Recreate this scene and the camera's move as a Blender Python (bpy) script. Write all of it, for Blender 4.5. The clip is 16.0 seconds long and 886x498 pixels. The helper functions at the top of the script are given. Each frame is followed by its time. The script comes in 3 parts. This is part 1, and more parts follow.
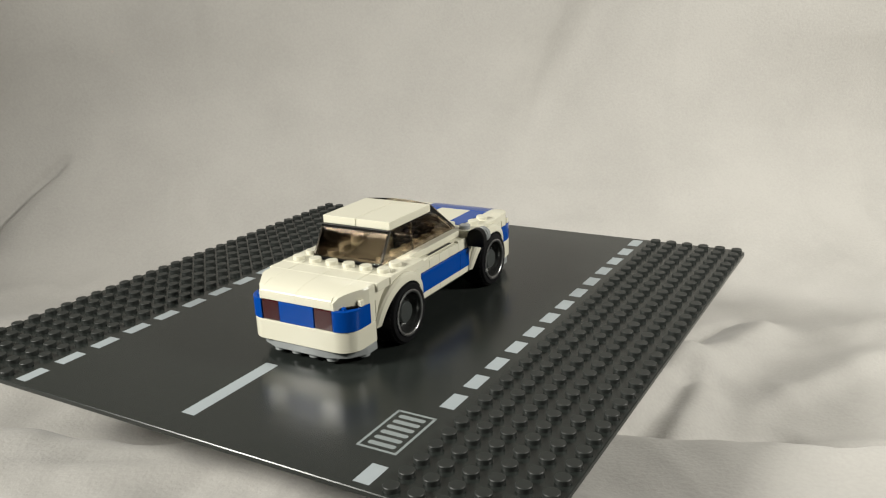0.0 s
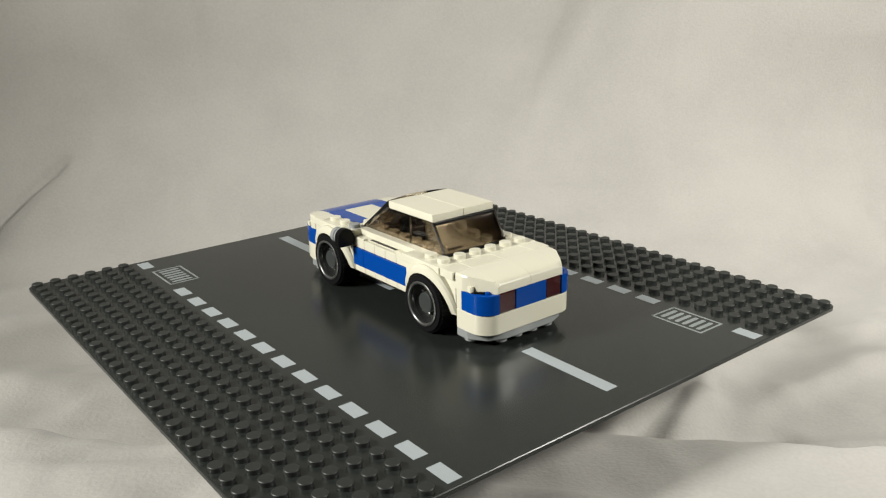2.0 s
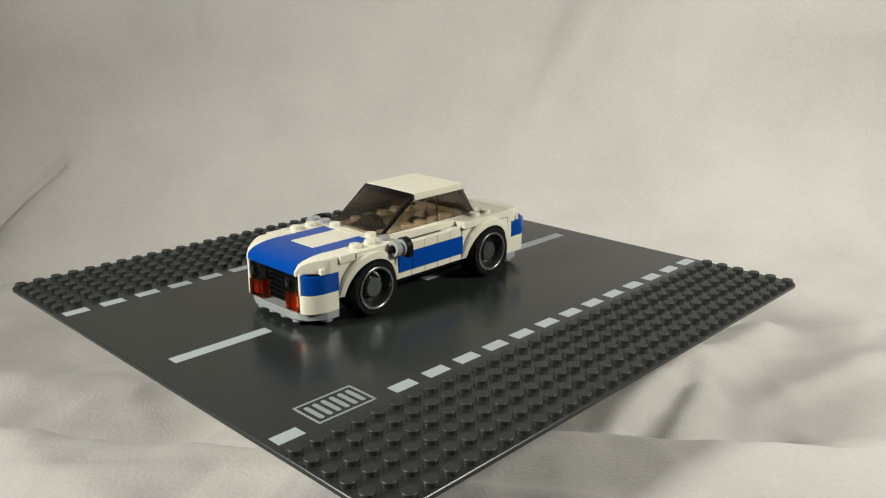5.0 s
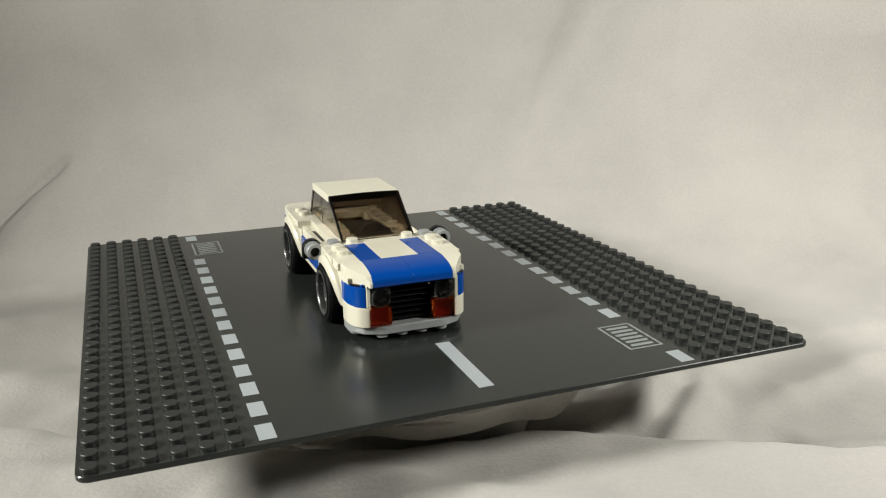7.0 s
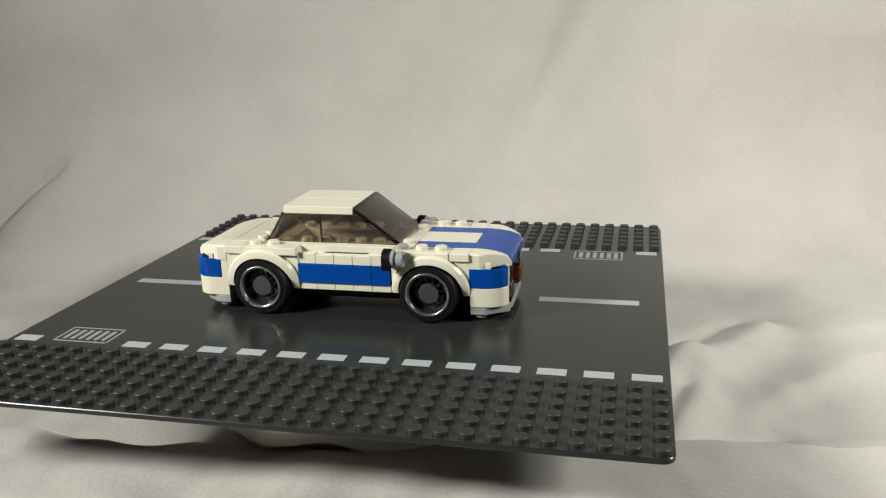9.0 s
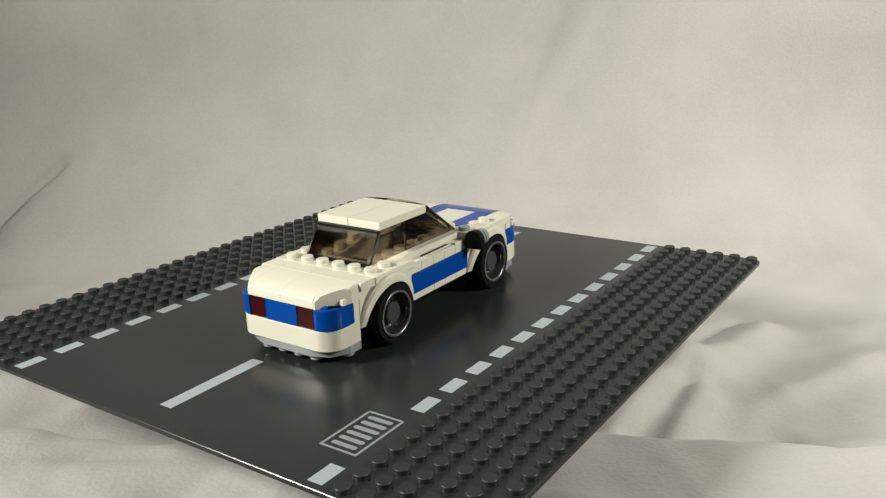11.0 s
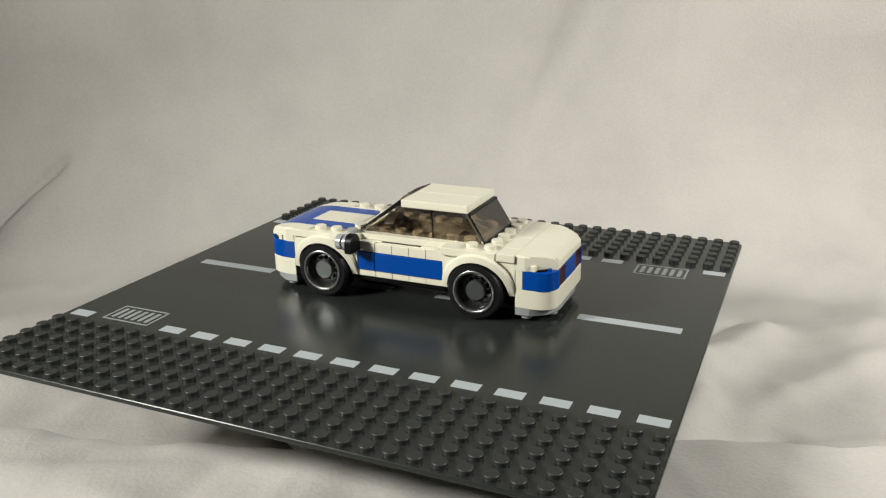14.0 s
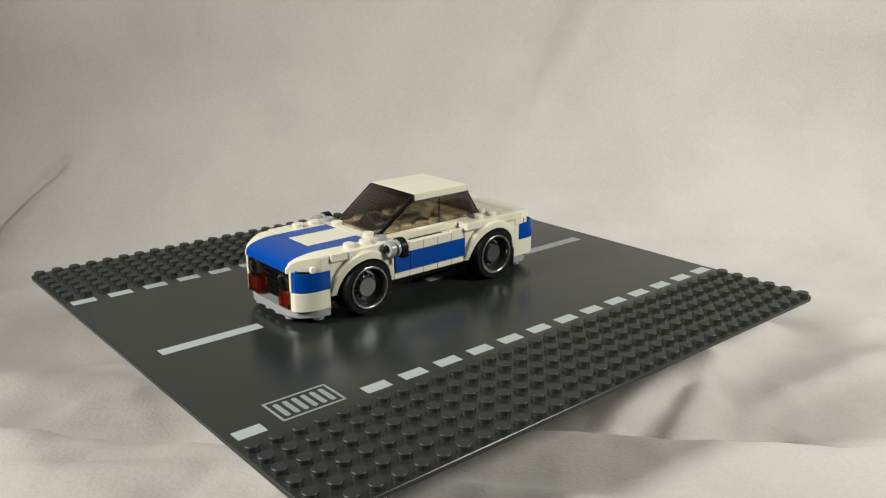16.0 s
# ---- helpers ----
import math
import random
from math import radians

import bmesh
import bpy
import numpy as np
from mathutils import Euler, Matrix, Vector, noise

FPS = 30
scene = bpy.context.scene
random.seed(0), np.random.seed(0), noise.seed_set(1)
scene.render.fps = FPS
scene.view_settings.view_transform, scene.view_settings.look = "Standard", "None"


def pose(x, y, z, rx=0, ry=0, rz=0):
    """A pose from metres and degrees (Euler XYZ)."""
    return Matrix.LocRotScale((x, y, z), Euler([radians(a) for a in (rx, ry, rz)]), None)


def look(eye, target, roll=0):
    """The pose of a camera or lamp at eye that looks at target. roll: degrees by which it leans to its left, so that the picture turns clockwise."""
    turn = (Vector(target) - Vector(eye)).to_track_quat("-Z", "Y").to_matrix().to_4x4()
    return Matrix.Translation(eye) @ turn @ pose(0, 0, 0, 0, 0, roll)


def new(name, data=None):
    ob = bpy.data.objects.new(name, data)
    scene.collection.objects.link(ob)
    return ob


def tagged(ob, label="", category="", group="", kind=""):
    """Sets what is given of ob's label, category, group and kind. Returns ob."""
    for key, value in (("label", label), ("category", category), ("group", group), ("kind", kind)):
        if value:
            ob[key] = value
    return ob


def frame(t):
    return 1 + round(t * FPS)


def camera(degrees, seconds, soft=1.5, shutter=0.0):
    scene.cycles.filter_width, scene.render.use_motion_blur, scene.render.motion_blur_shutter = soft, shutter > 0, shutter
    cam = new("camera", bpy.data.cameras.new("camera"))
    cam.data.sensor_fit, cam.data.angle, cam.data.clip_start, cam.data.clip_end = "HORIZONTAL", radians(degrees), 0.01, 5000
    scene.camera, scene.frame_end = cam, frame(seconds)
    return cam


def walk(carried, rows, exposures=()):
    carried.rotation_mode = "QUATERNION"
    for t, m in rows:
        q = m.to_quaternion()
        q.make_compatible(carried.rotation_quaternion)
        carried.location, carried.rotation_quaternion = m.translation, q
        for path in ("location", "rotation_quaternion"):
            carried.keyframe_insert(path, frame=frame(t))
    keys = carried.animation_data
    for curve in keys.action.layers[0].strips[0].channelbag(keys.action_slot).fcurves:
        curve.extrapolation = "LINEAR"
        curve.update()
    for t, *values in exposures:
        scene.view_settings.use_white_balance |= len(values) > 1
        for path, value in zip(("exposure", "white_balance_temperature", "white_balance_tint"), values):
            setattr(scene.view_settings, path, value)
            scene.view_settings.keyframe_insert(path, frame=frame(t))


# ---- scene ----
# ---- the camera stands still before the turntable ----
cam = camera(55.16, 16.0, soft=1.2)
STAND = Matrix.Translation((0, -0.3599, 0.1286)) @ pose(0, 0, 0, 0, 0, -3.604) @ pose(0, 0, 0, 90 - 16.947) @ pose(0, 0, 0, 0, 0, -1.176)
walk(cam, [(0.0, STAND), (16.0, STAND)])

# ---- light: two soft lamps beside the set, left and right, and a dim room ----
world = bpy.data.worlds.new("room_light")
world.use_nodes = True
world.node_tree.nodes["Background"].inputs["Color"].default_value = (1.0, 0.97, 0.92, 1)
world.node_tree.nodes["Background"].inputs["Strength"].default_value = 0.006
scene.world = world


def soft_lamp(name, eye, target, size, watts, colour, spread):
    data = bpy.data.lights.new(name, "AREA")
    data.shape, data.size, data.energy, data.color = "DISK", size, watts, colour
    data.spread = radians(spread)
    ob = new(name, data)
    ob.matrix_world = look(eye, target)
    return ob


soft_lamp("lamp_left", (-0.54, -0.23, 0.34), (0.37, 0.0, 0.05), 0.16, 2.9, (1.0, 0.985, 0.91), 98)
soft_lamp("lamp_right", (0.58, -0.24, 0.36), (0.19, 0.09, 0.02), 0.15, 2.75, (1.0, 0.985, 0.91), 125)
scene.view_settings.exposure = 0.0

# ---- materials ----
def material(name):
    m = bpy.data.materials.new(name)
    m.use_nodes = True
    return m, m.node_tree.nodes, m.node_tree.links, m.node_tree.nodes["Principled BSDF"]


def plastic(name, colour, rough=0.22, vary=0.03, scratch=0.03, spec=0.5):
    """Moulded plastic: faint tone changes, fine scratches in the gloss, slight waviness."""
    m, n, l, b = material(name)
    tex = n.new("ShaderNodeTexCoord")
    big = n.new("ShaderNodeTexNoise")
    big.inputs["Scale"].default_value, big.inputs["Detail"].default_value = 60, 3
    fine = n.new("ShaderNodeTexNoise")
    fine.inputs["Scale"].default_value, fine.inputs["Detail"].default_value = 1400, 4
    l.new(tex.outputs["Object"], big.inputs["Vector"])
    l.new(tex.outputs["Object"], fine.inputs["Vector"])
    info = n.new("ShaderNodeObjectInfo")
    add = n.new("ShaderNodeMath")
    add.operation = "MULTIPLY_ADD"
    add.inputs[1].default_value = 0.5
    l.new(info.outputs["Random"], add.inputs[0])
    l.new(big.outputs["Fac"], add.inputs[2])
    ramp = n.new("ShaderNodeMapRange")
    ramp.inputs["From Min"].default_value, ramp.inputs["From Max"].default_value = 0.3, 1.2
    ramp.inputs["To Min"].default_value, ramp.inputs["To Max"].default_value = 1 - vary, 1 + vary
    l.new(add.outputs[0], ramp.inputs["Value"])
    mix = n.new("ShaderNodeMix")
    mix.data_type, mix.blend_type = "RGBA", "MULTIPLY"
    mix.inputs["Factor"].default_value = 1
    mix.inputs["A"].default_value = (*colour, 1)
    l.new(ramp.outputs["Result"], mix.inputs["B"])
    l.new(mix.outputs["Result"], b.inputs["Base Color"])
    r = n.new("ShaderNodeMapRange")
    r.inputs["To Min"].default_value, r.inputs["To Max"].default_value = rough - scratch, rough + scratch
    l.new(fine.outputs["Fac"], r.inputs["Value"])
    l.new(r.outputs["Result"], b.inputs["Roughness"])
    bump = n.new("ShaderNodeBump")
    bump.inputs["Strength"].default_value, bump.inputs["Distance"].default_value = 0.05, 0.0004
    l.new(big.outputs["Fac"], bump.inputs["Height"])
    l.new(bump.outputs["Normal"], b.inputs["Normal"])
    b.inputs["Specular IOR Level"].default_value = spec
    return m


def clear(name, colour, rough=0.03, ior=1.45):
    m, n, l, b = material(name)
    b.inputs["Base Color"].default_value = (*colour, 1)
    b.inputs["Roughness"].default_value = rough
    b.inputs["IOR"].default_value = ior
    b.inputs["Transmission Weight"].default_value = 1.0
    return m


WHITE = plastic("white_plastic", (0.55, 0.53, 0.43))
BLUE = plastic("blue_plastic", (0.001, 0.042, 0.235), rough=0.14, spec=0.15)
GREY = plastic("light_grey_plastic", (0.22, 0.232, 0.232))
DARK = plastic("dark_grey_plastic", (0.017, 0.019, 0.0175), rough=0.48, spec=0.33)
ROAD = plastic("road_grey_plastic", (0.0145, 0.017, 0.0155), rough=0.25, vary=0.05, spec=0.31)
BLACK = plastic("black_plastic", (0.003, 0.003, 0.0033), rough=0.4, spec=0.12)
RUBBER = plastic("black_rubber", (0.0045, 0.0045, 0.005), rough=0.5, spec=0.14)
PRINT = plastic("white_road_print", (0.28, 0.31, 0.325), rough=0.4)
FAINT = plastic("thin_road_print", (0.187, 0.209, 0.209), rough=0.4)
STEEL = plastic("pearl_grey_rim", (0.14, 0.144, 0.14), rough=0.22)
# paler than the rim itself: the lamps' highlight along its edge, put into the colour
SHINE = plastic("rim_edge_highlight", (0.22, 0.22, 0.217), rough=0.28)
CAP = plastic("dark_hub_grey", (0.12, 0.132, 0.128), rough=0.3)
SMOKE = clear("smoky_brown_clear_plastic", (0.205, 0.165, 0.125))
CLEAR = clear("clear_plastic", (0.86, 0.87, 0.86))
RED = clear("clear_red_plastic", (0.04, 0.002, 0.003), rough=0.05)
RED.node_tree.nodes["Principled BSDF"].inputs["Transmission Weight"].default_value = 0.25
ORANGE = clear("clear_orange_red_plastic", (0.80, 0.13, 0.02), rough=0.08)
INTERIOR = plastic("dark_interior_plastic", (0.05, 0.048, 0.045))
for metal, much in ((STEEL, 0.9), (SHINE, 0.85), (CAP, 0.75)):
    metal.node_tree.nodes["Principled BSDF"].inputs["Metallic"].default_value = much


def cloth(name, colour, scale=1.0):
    """Soft woven cloth: nap at a fine scale, mottling at a broad one."""
    m, n, l, b = material(name)
    tex = n.new("ShaderNodeTexCoord")
    mott = n.new("ShaderNodeTexNoise")
    mott.inputs["Scale"].default_value, mott.inputs["Detail"].default_value = 14 * scale, 6
    nap = n.new("ShaderNodeTexNoise")
    nap.inputs["Scale"].default_value, nap.inputs["Detail"].default_value = 600 * scale, 5
    for node in (mott, nap):
        l.new(tex.outputs["Object"], node.inputs["Vector"])
    add = n.new("ShaderNodeMath")
    add.operation = "MULTIPLY_ADD"
    add.inputs[1].default_value = 0.6
    l.new(nap.outputs["Fac"], add.inputs[0])
    l.new(mott.outputs["Fac"], add.inputs[2])
    ramp = n.new("ShaderNodeValToRGB")
    ramp.color_ramp.elements[0].position, ramp.color_ramp.elements[1].position = 0.5, 1.1
    ramp.color_ramp.elements[0].color = (*[c * 0.90 for c in colour], 1)
    ramp.color_ramp.elements[1].color = (*[min(1, c * 1.05) for c in colour], 1)
    l.new(add.outputs[0], ramp.inputs["Fac"])
    l.new(ramp.outputs["Color"], b.inputs["Base Color"])
    b.inputs["Roughness"].default_value = 0.85
    b.inputs["Specular IOR Level"].default_value = 0.15
    b.inputs["Sheen Weight"].default_value = 0.15
    bump = n.new("ShaderNodeBump")
    bump.inputs["Strength"].default_value, bump.inputs["Distance"].default_value = 0.45, 0.0006
    l.new(nap.outputs["Fac"], bump.inputs["Height"])
    l.new(bump.outputs["Normal"], b.inputs["Normal"])
    return m


SHEET = cloth("warm_grey_white_cloth", (0.385, 0.37, 0.348))
WRAP = cloth("white_wrap_cloth", (0.83, 0.80, 0.73))
WALL = cloth("matt_room_paint", (0.45, 0.43, 0.40), 0.1)
WOOD = plastic("brown_table_wood", (0.12, 0.07, 0.038), rough=0.5, vary=0.15)

# ---- mesh helpers: all measures below in millimetres ----
MM = 0.001


def finish(bm, bevel=0.0, segments=1, angle=0.6):
    """Soften the hard edges of a small piece."""
    bmesh.ops.remove_doubles(bm, verts=bm.verts, dist=1e-4)
    bmesh.ops.recalc_face_normals(bm, faces=bm.faces)
    if bevel:
        hard = [e for e in bm.edges if len(e.link_faces) == 2 and e.calc_face_angle(0) > angle]
        bmesh.ops.bevel(bm, geom=hard, offset=bevel, segments=segments, affect="EDGES", clamp_overlap=True)
    return bm


def mesh_of(name, bm, mat, smooth=30):
    for v in bm.verts:
        v.co *= MM
    me = bpy.data.meshes.new(name)
    bm.to_mesh(me)
    bm.free()
    me.materials.append(mat)
    if smooth:
        me.polygons.foreach_set("use_smooth", [True] * len(me.polygons))
        me.set_sharp_from_angle(angle=radians(smooth))
    return me


def part(name, bm, mat, parent, label=""):
    ob = new(name, bm if isinstance(bm, bpy.types.Mesh) else mesh_of(name, bm, mat))
    ob.parent = parent
    return tagged(ob, label) if label else ob


def at(ob, x, y, z, rx=0, ry=0, rz=0):
    ob.matrix_local = pose(x * MM, y * MM, z * MM, rx, ry, rz)
    return ob


def box(x0, x1, y0, y1, z0, z1, bevel=0.2, bm=None):
    one = bmesh.new()
    v = [one.verts.new((x, y, z)) for x in (x0, x1) for y in (y0, y1) for z in (z0, z1)]
    for f in ((0, 1, 3, 2), (4, 6, 7, 5), (0, 4, 5, 1), (2, 3, 7, 6), (0, 2, 6, 4), (1, 5, 7, 3)):
        one.faces.new([v[i] for i in f])
    finish(one, bevel)
    return join(bm, one)


def join(bm, one):
    if bm is None:
        return one
    me = bpy.data.meshes.new("tmp")
    one.to_mesh(me)
    one.free()
    bm.from_mesh(me)
    bpy.data.meshes.remove(me)
    return bm


def prism(profile, a0, a1, axis="x", bevel=0.2, bm=None, inset=(0, 0)):
    """A profile swept along an axis. x: profile in (y, z); z: profile in (x, y); y: profile in (x, z)."""
    place = {"x": lambda a, p: (a, p[0], p[1]), "y": lambda a, p: (p[0], a, p[1]), "z": lambda a, p: (p[0], p[1], a)}[axis]
    one = bmesh.new()
    low = [one.verts.new(place(a0, p)) for p in profile]
    high = [one.verts.new(place(a1, p)) for p in profile]
    one.faces.new(low)
    one.faces.new(high[::-1])
    for i in range(len(profile)):
        j = (i + 1) % len(profile)
        one.faces.new((low[j], low[i], high[i], high[j]))
    finish(one, bevel, 1, 0.5)
    return join(bm, one)


def ring(radii, seg=40, bm=None, axis="x", centre=(0, 0, 0), bevel=0.0, loop=False):
    """A turned shape: (radius, distance along the axis) pairs; closed where the radius is 0."""
    one = bmesh.new()
    rows = []
    for r, a in radii:
        row = []
        for i in range(seg if r > 1e-6 else 1):
            c, s = math.cos(2 * math.pi * i / seg) * r, math.sin(2 * math.pi * i / seg) * r
            p = {"x": (a, c, s), "y": (c, a, s), "z": (c, s, a)}[axis]
            row.append(one.verts.new([p[k] + centre[k] for k in range(3)]))
        rows.append(row)
    for p, q in zip(rows, rows[1:] + rows[:1] if loop else rows[1:]):
        for i in range(seg):
            j = (i + 1) % seg
            quad = [p[i % len(p)], p[j % len(p)], q[j % len(q)], q[i % len(q)]]
            quad = list(dict.fromkeys(quad))
            if len(quad) > 2:
                one.faces.new(quad)
    for row in (rows[0], rows[-1]):
        if len(row) > 1 and not loop:
            one.faces.new(row)
    finish(one, bevel)
    return join(bm, one)


def arc(cy, cz, r, a0, a1, n=16):
    return [(cy + r * math.cos(radians(a0 + (a1 - a0) * i / n)), cz + r * math.sin(radians(a0 + (a1 - a0) * i / n))) for i in range(n + 1)]


def mirrored(profile):
    return [(-p[0], p[1]) for p in profile]


def stud_mesh(name, mat, seg=20):
    return mesh_of(name, ring([(2.45, -0.1), (2.45, 1.5), (2.25, 1.7), (0, 1.7)], seg, axis="z"), mat, 40)


WHITE_STUD = stud_mesh("stud", WHITE)
DARK_STUD = stud_mesh("stud", DARK)
SMOKE_STUD = stud_mesh("stud", INTERIOR, 16)

# ---- the set: one sheet of cloth that lies on the table and sweeps up behind ----
def smooth(a, b, t):
    t = min(1.0, max(0.0, (t - a) / (b - a)))
    return t * t * (3 - 2 * t)


def ridge(x, y, ax, ay, bx, by, high, front, back, ends=0.05):
    """A fold along the line a-b: steep on one side (left of a-b), gentle on the other."""
    dx, dy = bx - ax, by - ay
    n = math.hypot(dx, dy)
    u, v = ((x - ax) * dx + (y - ay) * dy) / n, (-(x - ax) * dy + (y - ay) * dx) / n
    w = front if v < 0 else back
    fade = smooth(-ends, ends * 0.6, u) * smooth(-ends, ends * 0.6, n - u)
    return high * fade / (1 + (v / w) ** 2) ** 1.5


FLOOR = -0.056
BEND, RADIUS = 0.13, 0.15
CREASES = ((-0.133, -0.02, 0.0016, 0.005), (-0.215, 0.02, 0.0014, 0.007), (-0.01, 0.25, 0.0008, 0.006), (0.085, 0.45, 0.0012, 0.006),
           (0.217, 0.03, 0.0014, 0.004), (0.262, 0.25, 0.0012, 0.010))
CREST_X = (-0.30, -0.145, -0.06, 0.0, 0.05, 0.095, 0.165, 0.32)
CREST_Y = (-0.047, -0.057, -0.073, -0.089, -0.075, -0.088, -0.102, -0.110)


def cloth_point(x, s):
    """The sheet at x, s metres along it from the front: floor, bend, wall, with its folds."""
    turn = RADIUS * math.pi / 2
    y0 = -0.75
    if s < BEND - y0:
        y, z, ny, nz = y0 + s, FLOOR, 0.0, 1.0
    elif s < BEND - y0 + turn:
        a = (s - BEND + y0) / RADIUS
        y, z = BEND + RADIUS * math.sin(a), FLOOR + RADIUS * (1 - math.cos(a))
        ny, nz = -math.sin(a), math.cos(a)
    else:
        y, z, ny, nz = BEND + RADIUS, FLOOR + RADIUS + s - (BEND - y0 + turn), -1.0, 0.0
    off = 0.0
    if z < FLOOR + 0.10:
        # the front roll of cloth close under the plate
        crest = float(np.interp(x, CREST_X, CREST_Y))
        off += 0.025 * smooth(crest + 0.030, crest - 0.004, y)
        off += ridge(x, y, -0.03, -0.100, 0.13, -0.165, 0.005, 0.02, 0.008, 0.04)
        off += ridge(x, y, 0.02, -0.150, 0.30, -0.170, 0.003, 0.02, 0.012, 0.05)
        off += ridge(x, y, -0.30, -0.072, -0.08, -0.090, 0.0025, 0.008, 0.006, 0.05)
        # heaped folds behind it
        off += ridge(x, y, 0.082, -0.066, 0.138, 0.002, 0.013, 0.010, 0.022, 0.018)
        off += ridge(x, y, 0.140, -0.006, 0.204, 0.056, 0.013, 0.012, 0.020, 0.020)
        off -= ridge(x, y, 0.091, -0.062, 0.136, -0.010, 0.0048, 0.005, 0.005, 0.014)
        off -= ridge(x, y, 0.122, 0.026, 0.196, 0.078, 0.004, 0.006, 0.004, 0.015)
        off += ridge(x, y, 0.107, -0.066, 0.138, -0.022, 0.008, 0.012, 0.008, 0.014)
        off -= ridge(x, y, 0.130, -0.066, 0.160, -0.058, 0.005, 0.006, 0.006, 0.012)
        off += ridge(x, y, 0.165, -0.026, 0.250, 0.018, 0.007, 0.007, 0.022, 0.025)
        off += ridge(x, y, 0.170, -0.062, 0.260, -0.060, 0.004, 0.006, 0.010, 0.02)
        off += ridge(x, y, 0.215, 0.050, 0.300, 0.062, 0.005, 0.012, 0.016, 0.03)
        off += ridge(x, y, -0.36, -0.005, -0.13, -0.045, 0.008, 0.012, 0.018, 0.04)
        off += ridge(x, y, -0.36, 0.07, -0.16, 0.02, 0.010, 0.02, 0.025, 0.05)
    wall = smooth(FLOOR + 0.01, FLOOR + 0.12, z)
    lift = smooth(FLOOR - 0.01, FLOOR + 0.26, z)
    # the long slanting fold: beyond it the sheet comes forward
    line = x - (0.106 + 0.62 * z)
    off += lift * 0.46 * (math.sqrt(line * line + 0.0002) + line) / 2
    off -= wall * 0.010 * math.exp(-((line + 0.016) / 0.026) ** 2)
    off += lift * 0.24 * max(0.0, -0.02 - x) * smooth(-0.02, -0.10, x)
    # the edge that comes forward at the far side, and its slanting crease
    off += lift * 0.045 * smooth(-0.225, -0.33, x)
    off += ridge(x, z, -0.326, -0.104, -0.220, 0.002, 0.003, 0.040, 0.006, 0.012)
    off -= ridge(x, z, -0.331, -0.086, -0.228, 0.012, 0.007, 0.003, 0.004, 0.010)
    off += wall * 0.002 * math.exp(-((x + 0.135 + 0.10 * (z - 0.1)) / 0.016) ** 2)
    off += wall * 0.002 * math.exp(-((x + 0.165) / 0.03) ** 2 - ((z - 0.03) / 0.025) ** 2)
    off += wall * (0.0015 * math.sin(16 * x + 6 * z) + 0.0004 * math.sin(37 * x - 11 * z + 1))
    p = Vector((x * 5, y * 5, z * 5))
    calm = 1 - 0.82 * wall
    off += calm * (0.005 * noise.noise(p * 1.4) + 0.0030 * noise.noise(p * 4) + 0.0009 * noise.noise(p * 13))
    # thin hanging creases
    for k, (cx, lean, high, wide) in enumerate(CREASES):
        u = x - cx - lean * z - 0.006 * math.sin(9 * z + k)
        if abs(u) < 4 * wide:
            off += wall * 0.5 * high * math.exp(-(u / wide) ** 2)
    # crumples, strongest low down beside the plate
    low = smooth(FLOOR + 0.10, FLOOR + 0.01, z) * smooth(-0.10, -0.02, y) * (0.35 + 0.65 * smooth(0.02, 0.12, abs(x)))
    q = p + Vector((0.5 * noise.noise(p * 1.1), 0.5 * noise.noise(p * 1.1 + Vector((7, 3, 1))), 0))
    low *= 1 - 0.4 * smooth(0.06, 0.12, x)
    near = smooth(-0.06, -0.12, y) * (1 - wall)
    off += near * (0.004 * (0.5 - abs(noise.noise(q * 2.6))) + 0.0016 * (0.5 - abs(noise.noise(q * 8))))
    off += low * (0.010 * (0.5 - abs(noise.noise(q * 2.3))) + 0.005 * (0.5 - abs(noise.noise(q * 5.1))))
    return (x, y + ny * off, z + nz * off)


def build_cloth():
    nx, ns = 340, 540
    length = 0.75 + BEND + RADIUS * math.pi / 2 + 0.75
    verts, faces = [], []
    for j in range(ns + 1):
        for i in range(nx + 1):
            u = 2 * i / nx - 1
            verts.append(cloth_point(0.36 * u + 0.12 * u ** 5, length * j / ns))
    for j in range(ns):
        for i in range(nx):
            a = j * (nx + 1) + i
            faces.append((a, a + 1, a + nx + 2, a + nx + 1))
    me = bpy.data.meshes.new("cloth_backdrop")
    me.from_pydata(verts, [], faces)
    me.materials.append(SHEET)
    me.polygons.foreach_set("use_smooth", [True] * len(faces))
    ob = new("backdrop", me)
    tagged(ob, "warm grey-white cloth sheet sweeping up in soft folds", "backdrop", kind="structure")


build_cloth()


def build_room():
    def slab(name, x0, x1, y0, y1, z0, z1, mat, label):
        ob = new(name, mesh_of(name, box(x0, x1, y0, y1, z0, z1, 0), mat))
        tagged(ob, label, name.split("_")[0], kind="structure")
    slab("floor", -1800, 1800, -2200, 1400, -900, -850, WOOD, "plain brown wooden room floor")
    slab("ceiling", -1800, 1800, -2200, 1400, 1600, 1650, WALL, "plain matt room ceiling")
    slab("wall_north", -1800, 1800, 1400, 1450, -850, 1600, WALL, "plain matt painted room wall")
    slab("wall_south", -1800, 1800, -2250, -2200, -850, 1600, WALL, "plain matt painted room wall")
    slab("wall_east", 1800, 1850, -2200, 1400, -850, 1600, WALL, "plain matt painted room wall")
    slab("wall_west", -1850, -1800, -2200, 1400, -850, 1600, WALL, "plain matt painted room wall")


build_room()


